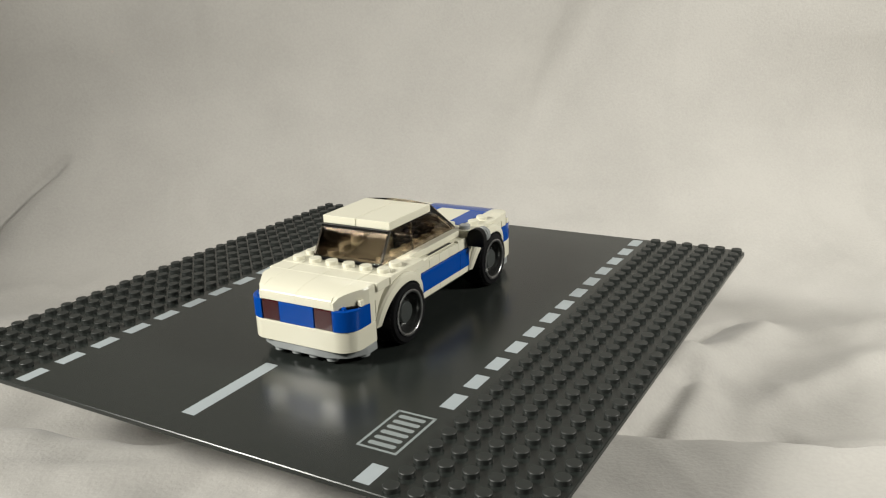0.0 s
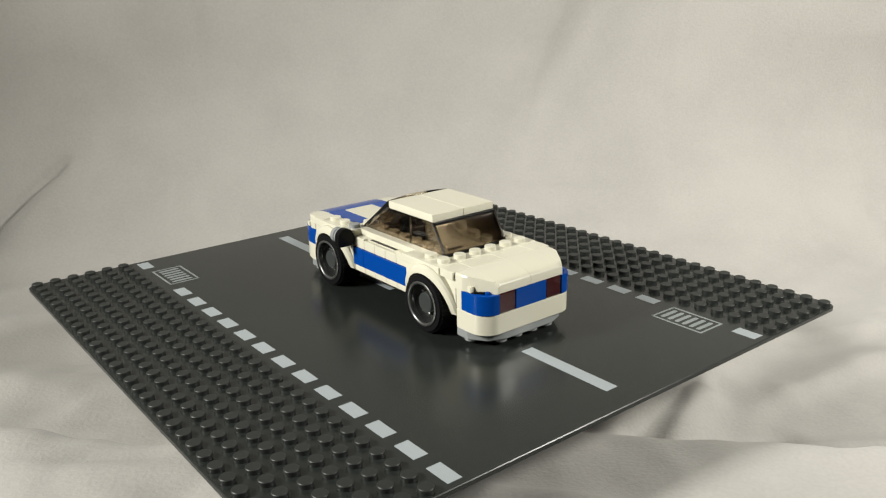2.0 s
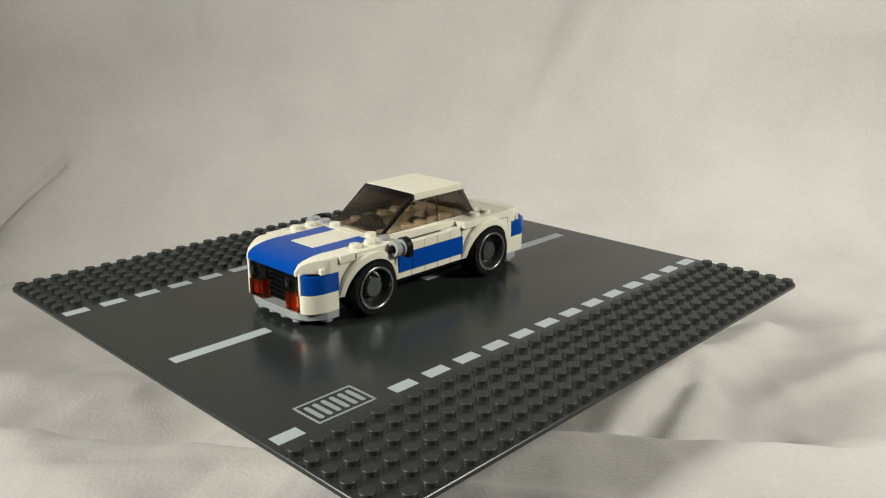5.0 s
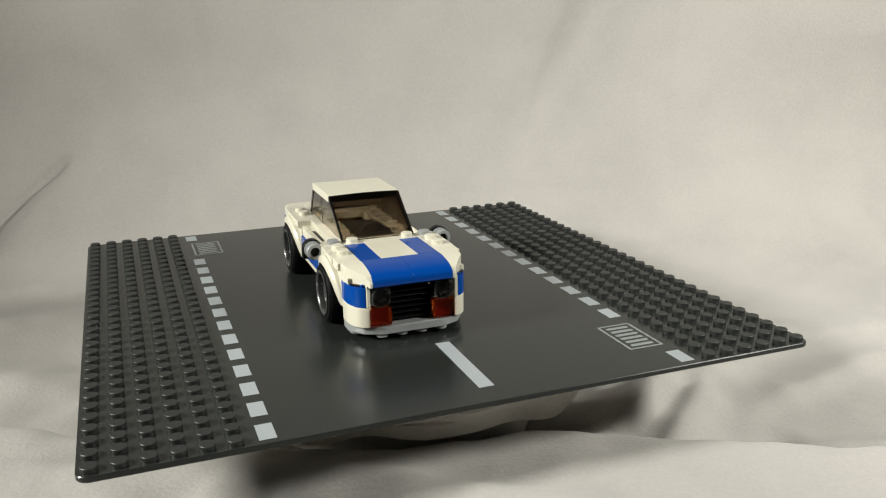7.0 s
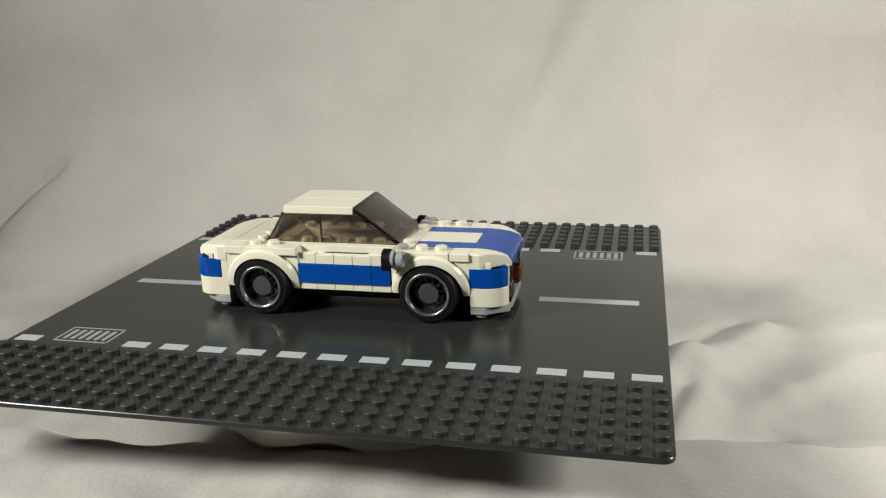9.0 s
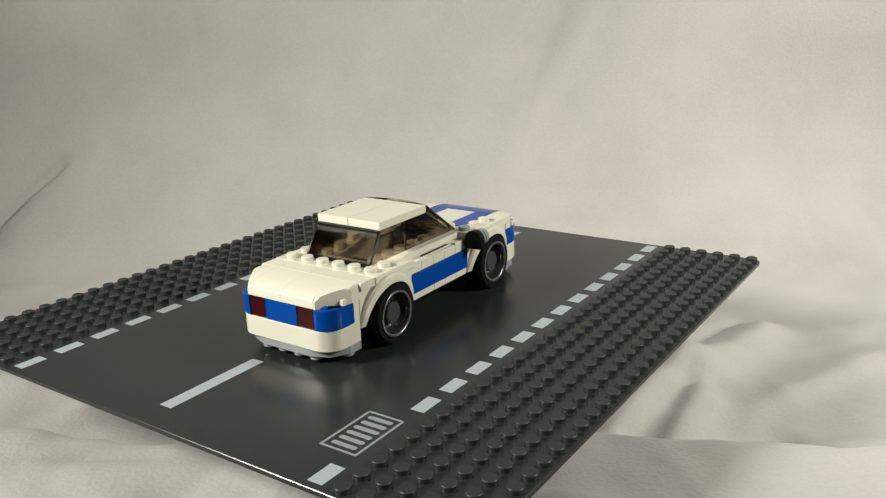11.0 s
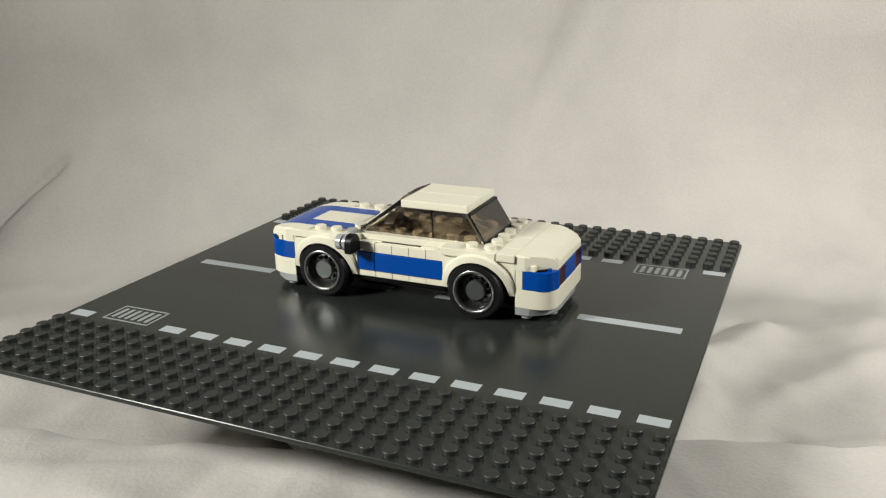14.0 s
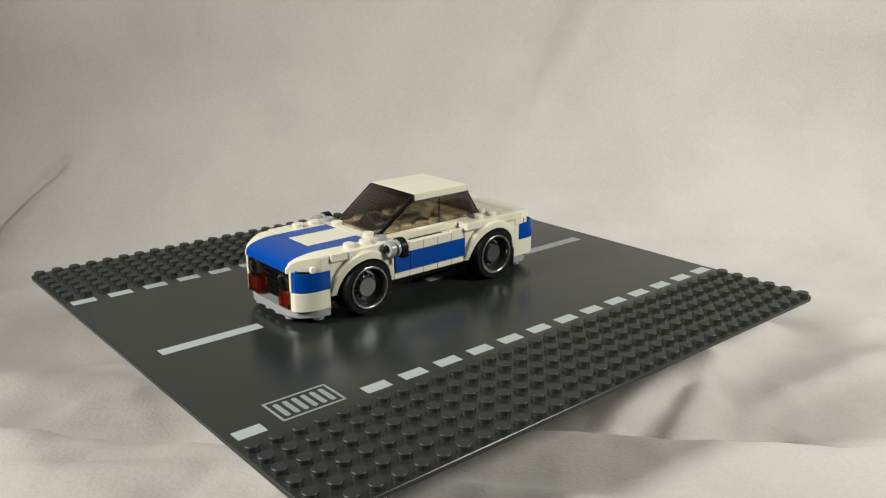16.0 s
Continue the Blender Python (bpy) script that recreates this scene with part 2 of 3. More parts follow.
def build_table():
    table = tagged(new("table"), "brown wooden table under the cloth sheet", "table")
    table.location = (0, 0, -0.85)
    part("tabletop", box(-880, 880, -780, 600, 740, 764, 1), WOOD, table)
    leg = mesh_of("leg", box(-25, 25, -25, 25, 0, 740, 1), WOOD)
    for x in (-820, 820):
        for y in (-720, 540):
            at(part("leg", leg, WOOD, table), x, y, 0)


build_table()

# ---- the turning plate ----
def build_plate():
    plate = tagged(new("road_baseplate"), "dark grey studded toy road baseplate with white printed markings", "baseplate")
    h, r = 127.75, 4.0
    outline = []
    for cx, cy, a in ((h - r, h - r, 0), (r - h, h - r, 90), (r - h, r - h, 180), (h - r, r - h, 270)):
        outline += arc(cx, cy, r, a, a + 90, 6)
    part("slab", prism(outline, -1.9, 0, "z", 0.25), ROAD, plate, "smooth dark grey road slab")
    # road markings, a film of print on the slab
    film = 0.06

    def mark(name, x0, x1, y0, y1):
        return part(name, box(x0, x1, y0, y1, -0.05, film, 0), PRINT, plate)
    for side in (-1, 1):
        for k in range(16):
            y = (-120 + 16 * k) * side
            if k in (1, 2):
                continue
            if k == 0:
                mark("edge_dash", *sorted((side * 71.8, side * 77.3)), y - 5.0, y + 5.0)
            else:
                mark("edge_dash", *sorted((side * 72.0, side * 77.3)), y - 5.1, y + 5.1)
        # the drain grating: a printed frame and its bars
        y0, y1, x0, x1 = -108.6, -84.6, 61.2, 75.6
        drain = part("drain_marking", box(*sorted((side * x0, side * x1)), *sorted((side * y0, side * (y0 + 0.9))), -0.05, film, 0), FAINT, plate, "printed pale grey drain grating")
        for a in ((x0, x1, y1 - 0.9, y1), (x0, x0 + 0.9, y0, y1), (x1 - 0.9, x1, y0, y1)):
            part("frame_line", box(*sorted((side * a[0], side * a[1])), *sorted((side * a[2], side * a[3])), -0.05, film + 0.01, 0), FAINT, drain)
        for i in range(6):
            c = y0 + 3.4 + i * (y1 - y0 - 6.8) / 5
            lo, hi = sorted((side * (x0 + 3.0), side * (x1 - 3.0)))
            bar = [(hi, side * c - 0.95), (hi + 0.6, side * c - 0.5), (hi + 0.6, side * c + 0.5), (hi, side * c + 0.95),
                   (lo, side * c + 0.95), (lo - 0.6, side * c + 0.5), (lo - 0.6, side * c - 0.5), (lo, side * c - 0.95)]
            part("bar", prism(bar, -0.05, film, "z", 0), FAINT, drain)
    for c in (-96, -32, 32, 96):
        mark("centre_line", -2.5, 3.1, c - 20.9, c + 20.9)
    return plate


PLATE = build_plate()


def build_wrap():
    """The crumpled cloth that wraps the hidden turntable under the plate."""
    wrap = tagged(new("turntable_cover"), "crumpled white cloth wrapped round the hidden turntable", "cloth")
    seg, rings = 110, 8
    for n, (top, low, r0, r1) in enumerate(((-2.6, -17, 99, 95), (-12, -31, 93, 86), (-24, -48, 84, 70))):
        bm = bmesh.new()
        rows = []
        for j in range(rings + 1):
            f = j / rings
            row = []
            for i in range(seg):
                a = 2 * math.pi * i / seg
                lobe = 1 + 0.035 * math.sin(3 * a + 0.6 + n) + 0.018 * math.sin(7 * a + 2 * f + 2 * n) + 0.010 * math.sin(17 * a - 3 * f + n)
                r = (r0 + (r1 - r0) * f ** 1.2) * lobe - 3 * math.sin(math.pi * f) + 1.5 * smooth(0.8, 1.0, f)
                hem = (2.6 * math.sin(4 * a + 2 * n) + 1.4 * math.sin(11 * a + n)) * f
                row.append(bm.verts.new((r * math.cos(a), 6 + r * math.sin(a), top + (low - top) * f + hem)))
            rows.append(row)
        rows.append([bm.verts.new((v.co.x * 0.96, v.co.y * 0.96, v.co.z + 1.0)) for v in rows[-1]])
        for p, q in zip(rows, rows[1:]):
            for i in range(seg):
                j = (i + 1) % seg
                bm.faces.new((p[i], p[j], q[j], q[i]))
        bm.faces.new(rows[0])
        bm.faces.new(rows[-1])
        bmesh.ops.recalc_face_normals(bm, faces=bm.faces)
        part("cloth_layer", bm, WRAP, wrap)
    return wrap


WRAPPED = build_wrap()

# ---- the car: y points ahead, z up from the road, millimetres ----
G0 = 3.0                      # underside of the lowest plate
DECK = G0 + 8 * 3.2           # top of wings, bonnet and boot: 28.6
ROOF = G0 + 41.2              # top of the roof: 44.2


def build_wheels(car):
    tyre = ring([(9.2, -5.4), (11.2, -5.6), (11.9, -4.4), (12.0, 0), (11.9, 4.4), (11.2, 5.6), (9.4, 5.7), (9.1, 5.2)], 48, loop=True)
    for i in range(44):
        a = 2 * math.pi * i / 44
        lug = bmesh.new()
        for s in (-1, 1):
            one = bmesh.ops.create_cube(lug, size=1.0)["verts"]
            bmesh.ops.transform(lug, verts=one, matrix=Matrix.Rotation(a + s * 0.03, 4, "X") @ Matrix.Translation((s * 2.9, 0, 11.84)) @ Matrix.Diagonal((3.6, 0.8, 0.5, 1)))
        tyre = join(tyre, lug)
    tyre_mesh = mesh_of("tyre", tyre, RUBBER, 35)
    rim_mesh = mesh_of("rim", ring([(9.15, -5), (9.1, 5.3), (8.75, 5.9), (8.2, 5.9), (7.7, 5.2), (7.4, 3.6), (7.1, 2.2), (6.3, 1.3), (3.9, 0.9), (3.9, -5)], 48, loop=True), STEEL, 35)
    edge_mesh = mesh_of("rim_edge", ring([(8.95, 5.6), (9.1, 6.0), (8.75, 6.2), (8.2, 6.1), (7.85, 5.6), (8.0, 5.2)], 48, loop=True), SHINE, 60)
    spoke = box(0.2, 2.6, -0.28, 0.28, 3.7, 5.5, 0.1)
    spoke_mesh = mesh_of("spoke", spoke, STEEL)
    cap_mesh = mesh_of("hub_cap", ring([(4.15, -3), (4.15, 3.9), (3.85, 4.3), (0, 4.3)], 32), CAP, 35)
    for x, y in ((-22.3, 35.7), (22.3, 35.7), (-22.3, -35.8), (22.3, -35.8)):
        wheel = part("wheel", mesh_of("wheel", ring([(4.2, -5.2), (4.2, -0.5), (0, -0.5)], 24), BLACK), None, car, "black tyre on a pearl grey rim")
        at(wheel, x, y, 12.05, 0, 0, 0 if x > 0 else 180)
        part("tyre", tyre_mesh, None, wheel)
        part("rim", rim_mesh, None, wheel)
        part("hub_cap", cap_mesh, None, wheel)
        part("rim_edge", edge_mesh, None, wheel, "outer edge of the rim, lightened for lamp highlights")
        for i in range(12):
            at(part("spoke", spoke_mesh, None, wheel), 0, 0, 0, 30 * i + 10)


def studs(parent, mesh, places, z):
    for x, y in places:
        at(part("stud", mesh, None, parent), x, y, z)


def build_end(car, s):
    """Bumper of one end: s = 1 front, -1 rear. Grey foot, white and blue side panels with rounded corners."""
    def outline(inner, outer, tip, round_):
        # half bumper seen from above: from the wheel to the rounded corner
        pts = [(inner, 52.0), (outer, 52.0)]
        pts += [(outer - round_ + round_ * math.cos(radians(a)), tip - round_ + round_ * math.sin(radians(a))) for a in range(0, 91, 15)]
        return pts + [(inner, tip)]

    def flip(pts, mx):
        return [(mx * p[0], s * p[1]) for p in pts]
    foot = [(-23.6, 52), (23.6, 52), (23.6, 58), (19, 64.6), (12, 67.4), (-12, 67.4), (-19, 64.6), (-23.6, 58)]
    ob = part("bumper_foot", prism(flip(foot, 1), G0, G0 + 3.2, "z", 0.25), GREY, car, "light grey curved plate under the bumper")
    down = mesh_of("stud", ring([(2.45, 0.1), (2.45, -1.4), (2.2, -1.6), (0, -1.6)], 20, axis="z"), GREY)
    studs(ob, down, [(x, s * 64.0) for x in (-12, -4, 4, 12)] + [(x, s * 56) for x in (-20, 20)], G0)
    for mx in (-1, 1):
        if s < 0:
            if mx > 0:
                low = outline(0.05, 23.7, 68.2, 7.5)[1:-1]
                part("bumper_panel", prism(flip(low + [(-p[0], p[1]) for p in low[::-1]], 1), G0 + 3.25, 14.2, "z", 0.25), WHITE, car)
            corner = [(16.1, 55.2), (23.9, 55.2)] + outline(0, 23.9, 68.3, 7.3)[2:-1] + [(16.1, 68.3)]
            part("side_panel", prism(flip(corner, mx), 14.3, 22.2, "z", 0.2), BLUE, car, "blue rounded corner panel")
            part("wing_block", prism(flip([(12, 52.05), (23.7, 52.05), (23.7, 55.1), (12, 55.1)], mx), 14.25, 22.2, "z", 0.15), WHITE, car)
            part("tail_lamp", box(*sorted((mx * 8.05, mx * 16.0)), *sorted((s * 58, s * 68.0)), 14.35, 22.1, 0.25), RED, car, "dark clear red tail lamp")
            part("tail_lamp_backing", box(*sorted((mx * 8.2, mx * 15.8)), *sorted((s * 56.5, s * 57.9)), 14.4, 22.1, 0), WHITE, car)
        else:
            bend = [(17.6 + 6.2 * math.cos(radians(a)), 56.0 + 10.6 * math.sin(radians(a))) for a in range(0, 91, 10)]
            shell = [(17.0, 52.0), (23.8, 52.0)] + bend + [(17.0, 66.7)]
            part("bumper_panel", prism(flip(shell, mx), G0 + 3.25, 14.2, "z", 0.25), WHITE, car)
            shell2 = [(18.4, 52), (24.0, 52)] + [(p[0] + 0.15, p[1]) for p in bend[:-1]] + [(18.4, 66.5)]
            part("side_panel", prism(flip(shell2, mx), 14.3, 22.2, "z", 0.2), BLUE, car, "blue side panel of the front bumper")
            part("bumper_edge", box(*sorted((mx * 16.9, mx * 18.3)), 60, 66.9, 14.2, 23.0, 0.25), WHITE, car)
    if s < 0:
        part("blue_panel", box(-8, 8, *sorted((s * 57, s * 68.2)), 14.3, 22.2, 0.2), BLUE, car)
    # curved top pieces: four studs wide in two halves, and a lower-edged corner slope each side
    # a quarter of a long ellipse, deck height down to the lamps
    lip = 0.2 if s > 0 else 0.38
    top = [(52.05 + 15.8 * math.sin(radians(a)), 22.3 + (DECK - 22.3) * (lip + (1 - lip) * math.cos(radians(a)) ** 0.8)) for a in range(0, 91, 9)]
    curve = [(52.05, 22.3)] + top + [(67.85, 22.3)]
    curve = [(s * p[0], p[1]) for p in curve]
    for mx in (-1, 1):
        x0, x1 = sorted((mx * 0.015, mx * 15.97))
        part("curved_slope", prism(curve, x0, x1, "x", 0.06), BLUE if s > 0 else WHITE, car, "blue curved bonnet nose" if s > 0 else "white curved boot lid")
        # corner slope: falls forwards and is cut off slantwise, so that the panel below shows
        bm = bmesh.new()
        rows = []
        for k in range(9):
            y = 52.05 + 15.75 * k / 8
            f = k / 8
            z = 22.35 + (DECK - 22.35) * (lip + (1 - lip) * math.sqrt(1 - (f * 0.999) ** 2) ** 0.8)
            side = 24.0 - 7.2 * max(0.0, (f - 0.3) / 0.7)
            rows.append([(16.0, y, z), (min(side, 23.6), y, z - 0.05), (side + 0.1, y, z - 0.7), (side + 0.1, y, 22.25), (16.0, y, 22.25)])
        grid = [[bm.verts.new((mx * p[0], s * p[1], p[2])) for p in row] for row in rows]
        for p, q in zip(grid, grid[1:]):
            for i in range(5):
                j = (i + 1) % 5
                bm.faces.new((p[i], p[j], q[j], q[i]))
        bm.faces.new(grid[0])
        bm.faces.new(grid[-1])
        bmesh.ops.recalc_face_normals(bm, faces=bm.faces)
        part("corner_slope", mesh_of("corner_slope", bm, WHITE, 18), None, car)
        # on the open corner of the panel: a white prong, black for the hollow's shade, a blue peg
        part("corner_clip", box(*sorted((mx * 21.9, mx * 23.6)), *sorted((s * 58.4, s * 60.4)), 22.25, 24.6, 0.15), WHITE, car)
        part("corner_gap", prism([(mx * p[0], s * p[1]) for p in ((19.2, 63.9), (22.6, 60.6), (22.9, 61.6), (20.4, 64.4))], 22.18, 22.9, "z", 0.05), BLACK, car)
        part("peg", box(*sorted((mx * 18.7, mx * 20.2)), *sorted((s * 64.4, s * 65.8)), 22.1, 23.2, 0.2), BLUE, car)


def build_wings(car):
    """Wheel arches: a lip over each wheel, the wing behind it and the studded plate on top."""
    for mx in (-1, 1):
        for s in (-1, 1):
            cy = s * 36.0
            fill = [(cy - 16, DECK - 3.25), (cy - 16, 10.9)] + [(cy + (q[0]), q[1]) for q in arc(0, 11.6, 13.4, 180, 0, 20)] + [(cy + 16, 10.9), (cy + 16, DECK - 3.25)]
            part("wing", prism(fill, *sorted((mx * 17, mx * 23.9)), "x", 0.15), WHITE, car)
            bm = bmesh.new()
            rows = []
            for k in range(25):
                an = radians(180 * k / 24)
                out = 24.1 + 3.7 * math.sin(an) ** 0.8
                ro = 16.4 + 0.3 * math.sin(an)
                ca, sa = math.cos(an), math.sin(an)
                rows.append([bm.verts.new((mx * x, cy + r * ca, 11.0 + r * sa)) for x, r in ((18, 13.4), (out, 13.4), (out + 0.05, 14.0), (out - 0.35, ro - 0.7), (out - 1.3, ro), (18, ro))])
            for p, q in zip(rows, rows[1:]):
                for i in range(6):
                    j = (i + 1) % 6
                    bm.faces.new((p[i], p[j], q[j], q[i]))
            bm.faces.new(rows[0])
            bm.faces.new(rows[-1])
            bmesh.ops.recalc_face_normals(bm, faces=bm.faces)
            part("arch_lip", bm, WHITE, car, "white rounded wheel arch")
            # top plate with two studs
            a, b = sorted((cy - s * 16, cy + s * 8))
            plate = part("wing_plate", box(*sorted((mx * 16.05, mx * 25.6)), a + 0.05, b - 0.05, DECK - 3.2, DECK, 0.2), WHITE, car)
            part("wing_tile", box(*sorted((mx * 16.05, mx * 25.2)), *sorted((cy + s * 8.05, cy + s * 15.95)), DECK - 3.2, DECK, 0.2), WHITE, car)
            if s > 0:
                studs(plate, WHITE_STUD, [(mx * 20, 40), (mx * 20, 32)], DECK)
                studs(plate, GREY_STUD, [(mx * 20, 24)], DECK)
            else:
                studs(plate, WHITE_STUD, [(mx * 20, -32), (mx * 20, -40)], DECK)


GREY_STUD = stud_mesh("stud", GREY)


def build_doors(car):
    for mx in (-1, 1):
        core = part("door_core", box(*sorted((mx * 14, mx * 21.4)), -20.4, 19.6, 10.7, 25.4, 0.1), WHITE, car)
        # rows of tiles set sideways: white skirt, blue band, white upper row
        ys = [19.5, 11.5, 3.5, -4.5, -12.5, -20.3]
        for y1, y0 in zip(ys, ys[1:]):
            part("skirt_tile", box(*sorted((mx * 21.5, mx * 23.4)), y0 + 0.06, y1 - 0.06, 10.7, 13.65, 0.15), WHITE, core)
            part("upper_tile", box(*sorted((mx * 21.5, mx * 23.4)), y0 + 0.06, y1 - 0.06, 21.75, 26.3 if abs(y1) > 12 or y0 < -13 else 25.7, 0.15), WHITE, core)
        for y1, y0 in ((19.5, 11.5), (11.5, -20.3)):
            part("door_stripe", box(*sorted((mx * 21.5, mx * 24.2)), y0 + 0.05, y1 - 0.05, 13.7, 21.7, 0.2), BLUE, core, "blue door stripe tile")
        part("door_top", box(*sorted((mx * 16.05, mx * 21.4)), -20.3, 19.5, 25.45, 26.0, 0.1), WHITE, car)
        # black strip laid on for the shade in the gap beside the sill
        part("door_gap", box(*sorted((mx * 19.9, mx * 21.3)), -9.0, 9.5, 26.02, 26.14, 0), BLACK, car)
        part("sill", box(*sorted((mx * 8, mx * 19.2)), -20.3, 20.0, 26.0, DECK, 0.15), WHITE, car)


def build_body(car):
    part("chassis", box(-15.5, 15.5, -52, 52, 5.2, 13.0, 0.3), BLACK, car, "black chassis underside")
    part("floor_pan", box(-21.3, 21.3, -20.2, 19.5, 8.6, 10.65, 0.2), BLACK, car)
    part("front_core", box(-16.9, 16.9, 20.2, 58.0, 13.05, 25.3, 0.2), BLACK, car)
    part("rear_core", box(-16.9, 16.9, -56.4, -34, 13.05, 25.3, 0.2), WHITE, car)
    # bonnet
    part("bonnet_plate", box(-15.95, 15.95, 20.2, 52.0, 25.4, DECK - 3.25 + 1.0, 0.15), WHITE, car)
    z0 = DECK - 2.1
    for mx in (-1, 1):
        part("bonnet_tile", box(*sorted((mx * 7.65, mx * 15.95)), 27.7, 51.95, z0, DECK, 0.15), BLUE, car, "blue bonnet stripe tile")
    part("bonnet_tile", box(-7.6, 7.6, 27.7, 51.95, z0, DECK + 0.05, 0.15), WHITE, car, "white bonnet centre tile")
    cowl = part("cowl", box(-15.95, 15.95, 20.0, 27.6, 25.4, DECK, 0.2), WHITE, car)
    studs(cowl, WHITE_STUD, [(-12, 24.6), (12, 24.6)], DECK)
    # boot deck
    deck = part("boot_plate", box(-15.95, 15.95, -44.0, -28, 25.4, DECK, 0.15), WHITE, car)
    studs(deck, WHITE_STUD, [(x, -40) for x in (-12, -4, 4, 12)], DECK)
    for mx in (-1, 1):
        part("boot_tile", box(*sorted((mx * 0.05, mx * 15.95)), -51.95, -44.05, 25.4, DECK, 0.15), WHITE, car)


def build_face(car):
    """Grille, round lamps and indicator blocks between the front bumper sides."""
    grille = part("grille", box(-16.8, 16.8, 58.05, 60.0, 6.3, 22.2, 0.1), BLACK, car, "black slatted grille")
    for i in range(7):
        z = 7.2 + i * 2.15
        part("slat", prism([(60.0, z), (63.9, z + 0.2), (64.2, z + 0.7), (60.0, z + 1.2)], -8.2, 8.2, "x", 0.1), BLACK, grille)
    for mx in (-1, 1):
        part("indicator", box(*sorted((mx * 8.6, mx * 16.8)), 63.0, 67.5, 6.6, 13.9, 0.4), ORANGE, car, "clear orange-red indicator block")
        part("indicator_backing", box(*sorted((mx * 8.8, mx * 16.3)), 60.05, 62.9, 6.6, 13.8, 0.2), GREY, car)
        lamp = part("headlamp", mesh_of("headlamp", ring([(3.9, 60.1), (4.05, 65.9), (3.7, 67.1), (2.7, 67.3), (2.4, 66.3), (0, 66.1)], 32, axis="y", centre=(mx * 12.5, 0, 18.0)), CLEAR), None, car, "round clear headlamp")
        part("lens_ring", ring([(3.5, 67.2), (3.9, 67.25), (4.15, 66.8), (3.8, 66.7)], 32, axis="y", centre=(mx * 12.5, 0, 18.0), loop=True), CLEAR, lamp)
        part("peg", ring([(2.2, 60.15), (2.2, 61.2), (0, 61.2)], 16, axis="y", centre=(mx * 12.5, 0, 18.0)), BLACK, lamp)


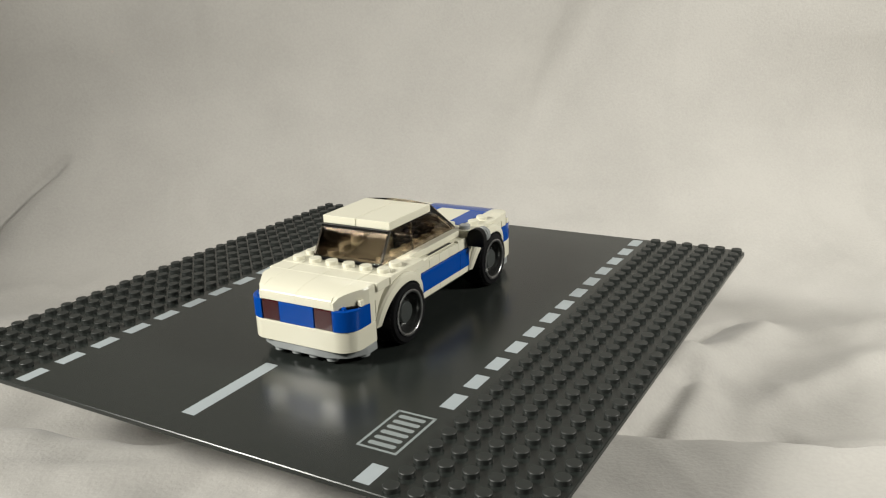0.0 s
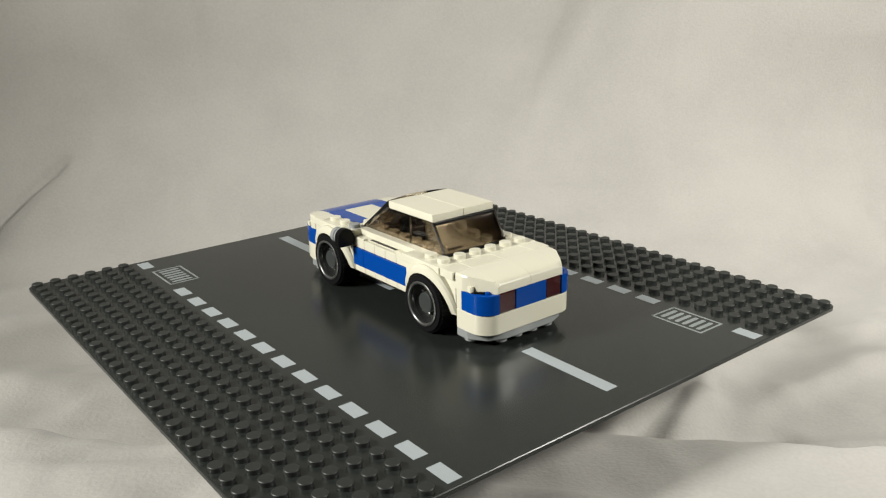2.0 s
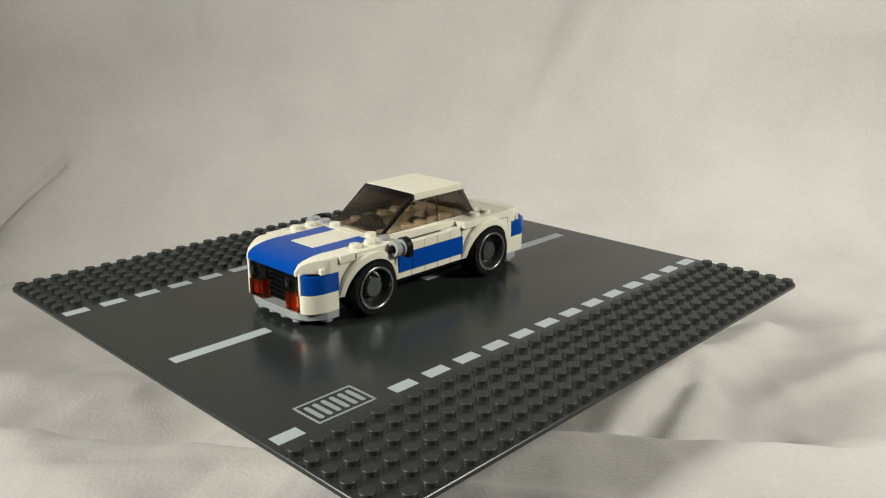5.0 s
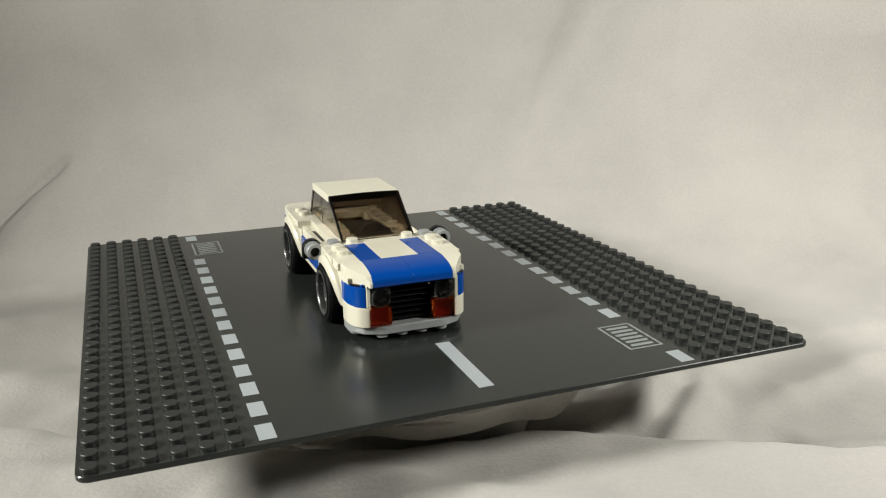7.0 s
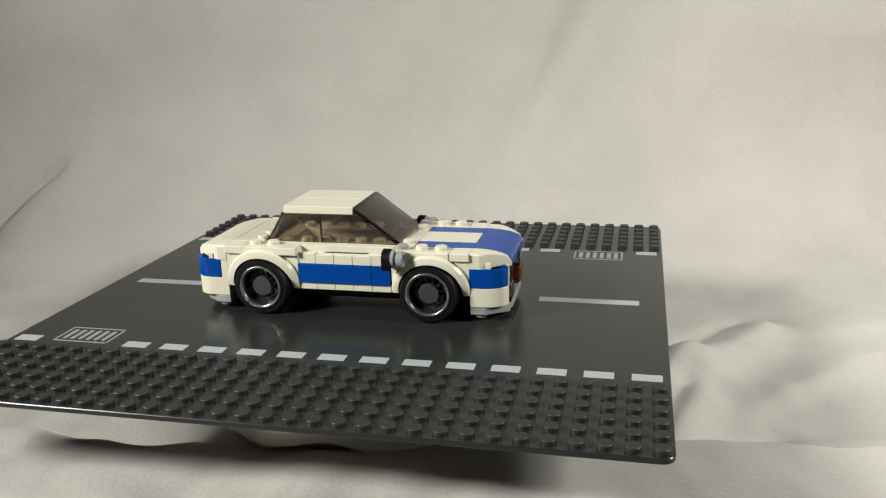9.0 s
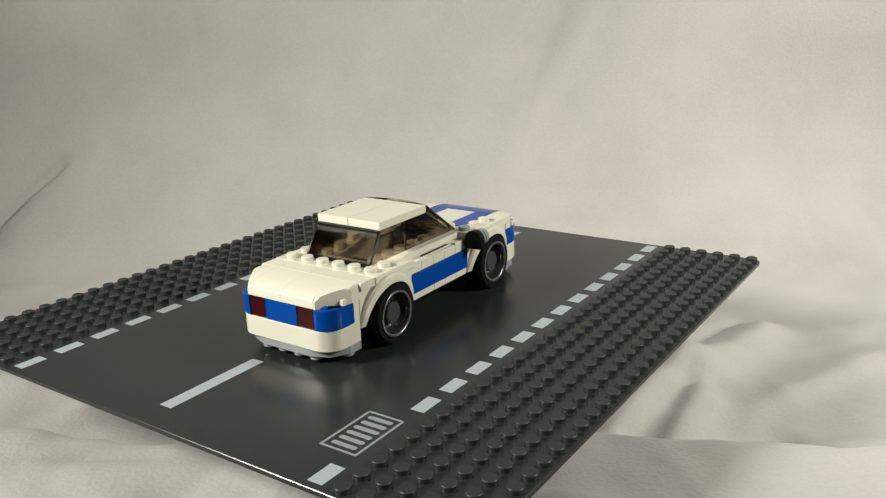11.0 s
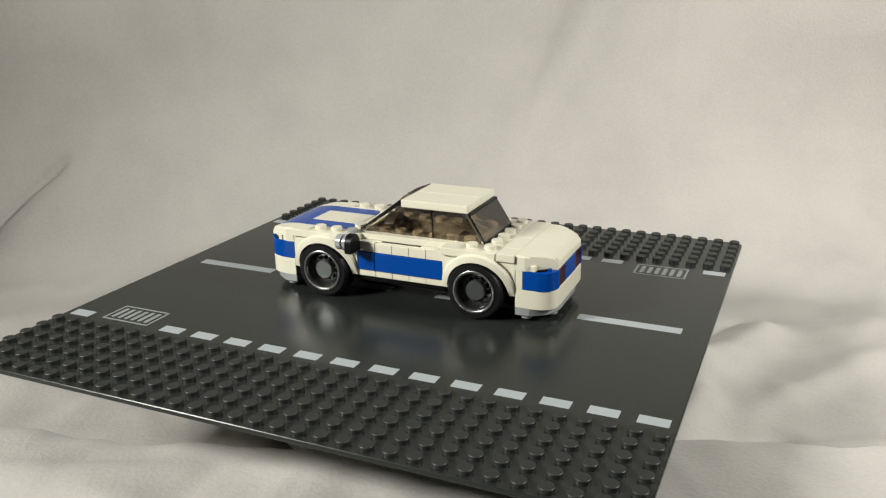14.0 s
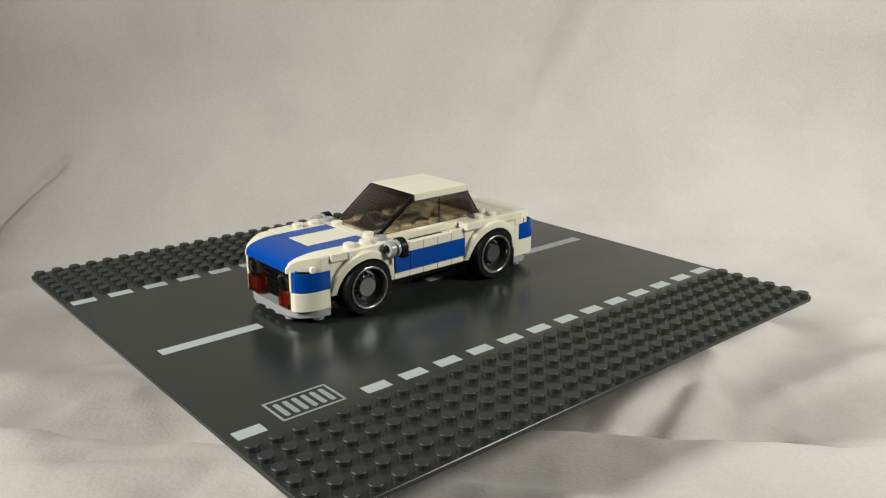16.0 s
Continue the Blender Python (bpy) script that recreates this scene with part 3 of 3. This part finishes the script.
def build_cabin(car):
    # interior: side rows of studs, seat, dash and steering wheel
    tub = part("tub", box(-7.9, 7.9, -34, 20, 13.1, 15.0, 0.1), INTERIOR, car)
    for mx in (-1, 1):
        rail = part("side_rail", box(*sorted((mx * 8, mx * 15.9)), -33.8, 19.9, 15.1, DECK - 0.05, 0.1), WHITE, car)
        studs(rail, WHITE_STUD, [(mx * 12, y) for y in (12, 4, -4, -12, -20, -28)], DECK - 0.05)
    part("seat", prism([(-20, 15), (-4, 15), (-4, 19), (-13, 19.5), (-16, 25), (-17.5, 26.5), (-20, 26)], -7, 7, "x", 0.4), INTERIOR, car)
    part("dashboard", prism([(19.9, 15), (8, 15), (8, 27.5), (11, 30.0), (19.9, 29.0)], -7.9, 7.9, "x", 0.4), INTERIOR, car)
    hood = [(q[0], 27.0 + q[1]) for q in arc(0, 0, 6.6, 0, 180, 14)]
    part("instrument_hood", prism(hood, 10.5, 16.0, "y", 0.4), INTERIOR, car)
    wheel = ring([(3.6, -0.5), (4.1, 0.0), (3.6, 0.5), (3.1, 0.0)], 28, axis="y", loop=True)
    wheel = box(-3.2, 3.2, -0.3, 0.3, -0.5, 0.5, 0.1, wheel)
    at(part("steering_wheel", wheel, BLACK, car), 0, 8.9, 27.4, -20)
    # windscreen: a bowed sheet with side cheeks
    base, top = (22.9, DECK + 0.4), (2.9, ROOF - 0.2)
    bm = bmesh.new()
    n, grid = 12, []
    for side in (0, 1):
        rows = []
        for j in range(7):
            f = j / 6
            row = []
            for i in range(n + 1):
                x = -15.9 + 31.8 * i / n
                bow = 1.1 * (1 - (x / 15.9) ** 2) * (0.4 + 0.6 * f)
                y = base[0] + (top[0] - base[0]) * f + bow - side * 1.0
                z = base[1] + (top[1] - base[1]) * f + bow * 0.6 - side * 1.1
                row.append(bm.verts.new((x, y, z)))
            rows.append(row)
        grid.append(rows)
    a, b = grid
    for j in range(6):
        for i in range(n):
            bm.faces.new((a[j][i], a[j][i + 1], a[j + 1][i + 1], a[j + 1][i]))
            bm.faces.new((b[j][i], b[j + 1][i], b[j + 1][i + 1], b[j][i + 1]))
        for i in (0, n):
            bm.faces.new((a[j][i], a[j + 1][i], b[j + 1][i], b[j][i]))
    for j in (0, 6):
        for i in range(n):
            bm.faces.new((a[j][i], a[j][i + 1], b[j][i + 1], b[j][i]))
    bmesh.ops.recalc_face_normals(bm, faces=bm.faces)
    screen = part("windscreen", bm, SMOKE, car, "smoky brown clear windscreen")
    screen.visible_shadow = False
    for mx in (-1, 1):
        # the dark edges of the screen where one looks along its thickness
        slope = [(22.8, DECK + 0.1), (22.2, DECK + 0.9), (2.9, ROOF - 0.6), (2.4, ROOF - 3.0), (3.6, ROOF - 3.0)]
        rim = part("screen_edge", prism(slope, *sorted((mx * 15.0, mx * 15.95)), "x", 0.1), BLACK, screen, "dark edge of the windscreen")
        # side windows in two sheets
        for prof in ([(20.6, DECK + 0.05), (3.2, ROOF - 3.6), (-12.0, ROOF - 3.3), (-12.0, DECK + 0.05)],
                     [(-12.4, DECK + 0.05), (-12.4, ROOF - 3.3), (-27.6, ROOF - 3.3), (-34.2, DECK + 0.05)]):
            pane = part("side_window", prism(prof, *sorted((mx * 14.6, mx * 15.6)), "x", 0.1), SMOKE, car, "smoky brown clear side window")
            pane.visible_shadow = False
        part("window_rim", box(*sorted((mx * 14.5, mx * 15.7)), -12.38, -12.02, DECK, ROOF - 3.3, 0), BLACK, car)
        part("pillar", prism([(-27.0, ROOF - 3.3), (-28.0, ROOF - 3.3), (-35.4, DECK + 1.6), (-34.4, DECK + 1.0)], *sorted((mx * 15.3, mx * 15.9)), "x", 0.05), INTERIOR, car)
    part("screen_header", box(-15.2, 15.2, 2.3, 2.9, ROOF - 3.4, ROOF - 0.2, 0.05), BLACK, screen, "dark upper edge of the windscreen")
    part("rear_header", box(-15.6, 15.6, -29.6, -28.3, ROOF - 4.2, ROOF - 3.25, 0.05), BLACK, car)
    back = part("rear_window", prism([(-27.9, ROOF - 3.25), (-29.0, ROOF - 3.25), (-36.6, DECK + 0.4), (-35.5, DECK + 0.4)], -15.95, 15.95, "x", 0.15), SMOKE, car, "smoky brown clear rear window")
    back.visible_shadow = False
    part("rear_rim", box(-15.9, 15.9, -37.0, -35.4, DECK, DECK + 0.9, 0.1), RUBBER, car)
    for mx in (-1, 1):
        part("roof_tile", box(*sorted((mx * 0.05, mx * 15.95)), -28.2, 2.2, ROOF - 3.2, ROOF, 0.2), WHITE, car)


def build_mirrors(car):
    for mx in (-1, 1):
        arm = part("mirror_arm", box(*sorted((mx * 19, mx * 26.5)), 20.8, 24.2, 25.6, 28.2, 0.4), GREY, car, "light grey mirror bracket")
        cup = [(2.0, 28.4), (3.1, 28.4), (3.4, 28.0), (3.4, 25.9), (2.7, 25.5), (2.7, 24.9), (3.6, 24.6), (3.6, 23.5), (1.9, 23.5), (1.9, 27.6)]
        part("cup", ring(cup, 28, axis="y", centre=(mx * 28, -1.8, 26.5), loop=True), GREY, arm)
        # black plug in the bore, for the shade inside the cup
        part("cup_hole", ring([(1.95, 23.6), (1.95, 26.6), (0, 26.6)], 20, axis="y", centre=(mx * 28, -1.8, 26.5)), BLACK, arm)
        disc = [(mx * 28 + q[0], 26.6 + q[1]) for q in arc(0, 0, 4.0, 0, 180, 14)] + [(mx * 28 - 4.0, 22.6), (mx * 28 + 4.0, 22.6)]
        part("mirror_plate", prism(disc, 18.2, 21.6, "y", 0.3), BLACK, arm, "black round-topped mirror plate")


def build_car():
    car = tagged(new("toy_car"), "white toy brick coupe with blue stripes standing on the road plate", "toy car")
    build_wheels(car)
    build_body(car)
    build_wings(car)
    build_doors(car)
    build_end(car, 1)
    build_end(car, -1)
    build_face(car)
    build_cabin(car)
    build_mirrors(car)
    return car


CAR = build_car()


def build_plate_studs(plate):
    """Six rows of studs along each side; the outermost rows are joined at their far ends."""
    rest = bmesh.new()
    count = 0
    for side in (-1, 1):
        for i in range(6):
            for k in range(32):
                x, y = side * (84 + 8 * i), -124 + 8 * k
                if i < 5 and k < 30:
                    at(part("stud", DARK_STUD, None, plate), x, y, 0)
                    count += 1
                else:
                    rest = ring([(2.45, -0.1), (2.45, 1.5), (2.25, 1.7), (0, 1.7)], 20, rest, "z", (x, y, 0))
    ob = part("outer_stud", rest, DARK, plate)
    tagged(ob, kind="stuff")


build_plate_studs(PLATE)

# ---- motion: the plate turns on its stand and carries the car ----
TILT = pose(0.0016, -0.0094, 0, 0.754) @ pose(0, 0, 0, 0, -0.779)
CAR_SEAT = pose(0.0084, -0.0008, 0.0001, 0, 0, 0.0)
TURN = (
    (0, -33.65), (0.5, -16.60), (1, 0.68), (1.5, 16.94), (2, 34.19), (2.5, 50.68), (3, 66.78), (3.5, 83.08), (3.7, 89.14), (4.4, 112.12), (5.1, 135.09), (5.8, 158.07), (6, 164.62), (6.5, 181.30), (7, 197.21), (7.5, 214.16), (8, 229.31), (8.5, 243.06), (8.6, 243.16), (8.7, 244.60), (9.4, 267.97), (10.1, 291.34), (10.8, 314.71), (11, 321.58), (11.5, 339.36), (12, 355.29), (12.5, 371.35), (13, 388.50), (13.5, 404.88), (14, 422.18), (14.5, 437.39), (15, 454.67), (15.5, 469.82), (16, 486.41),
)


def motions():
    rows = [(t, pose(0, 0, 0, 0, 0, a) @ TILT) for t, a in TURN]
    walk(PLATE, rows)
    walk(WRAPPED, rows)
    walk(CAR, [(t, m @ CAR_SEAT) for t, m in rows])


motions()
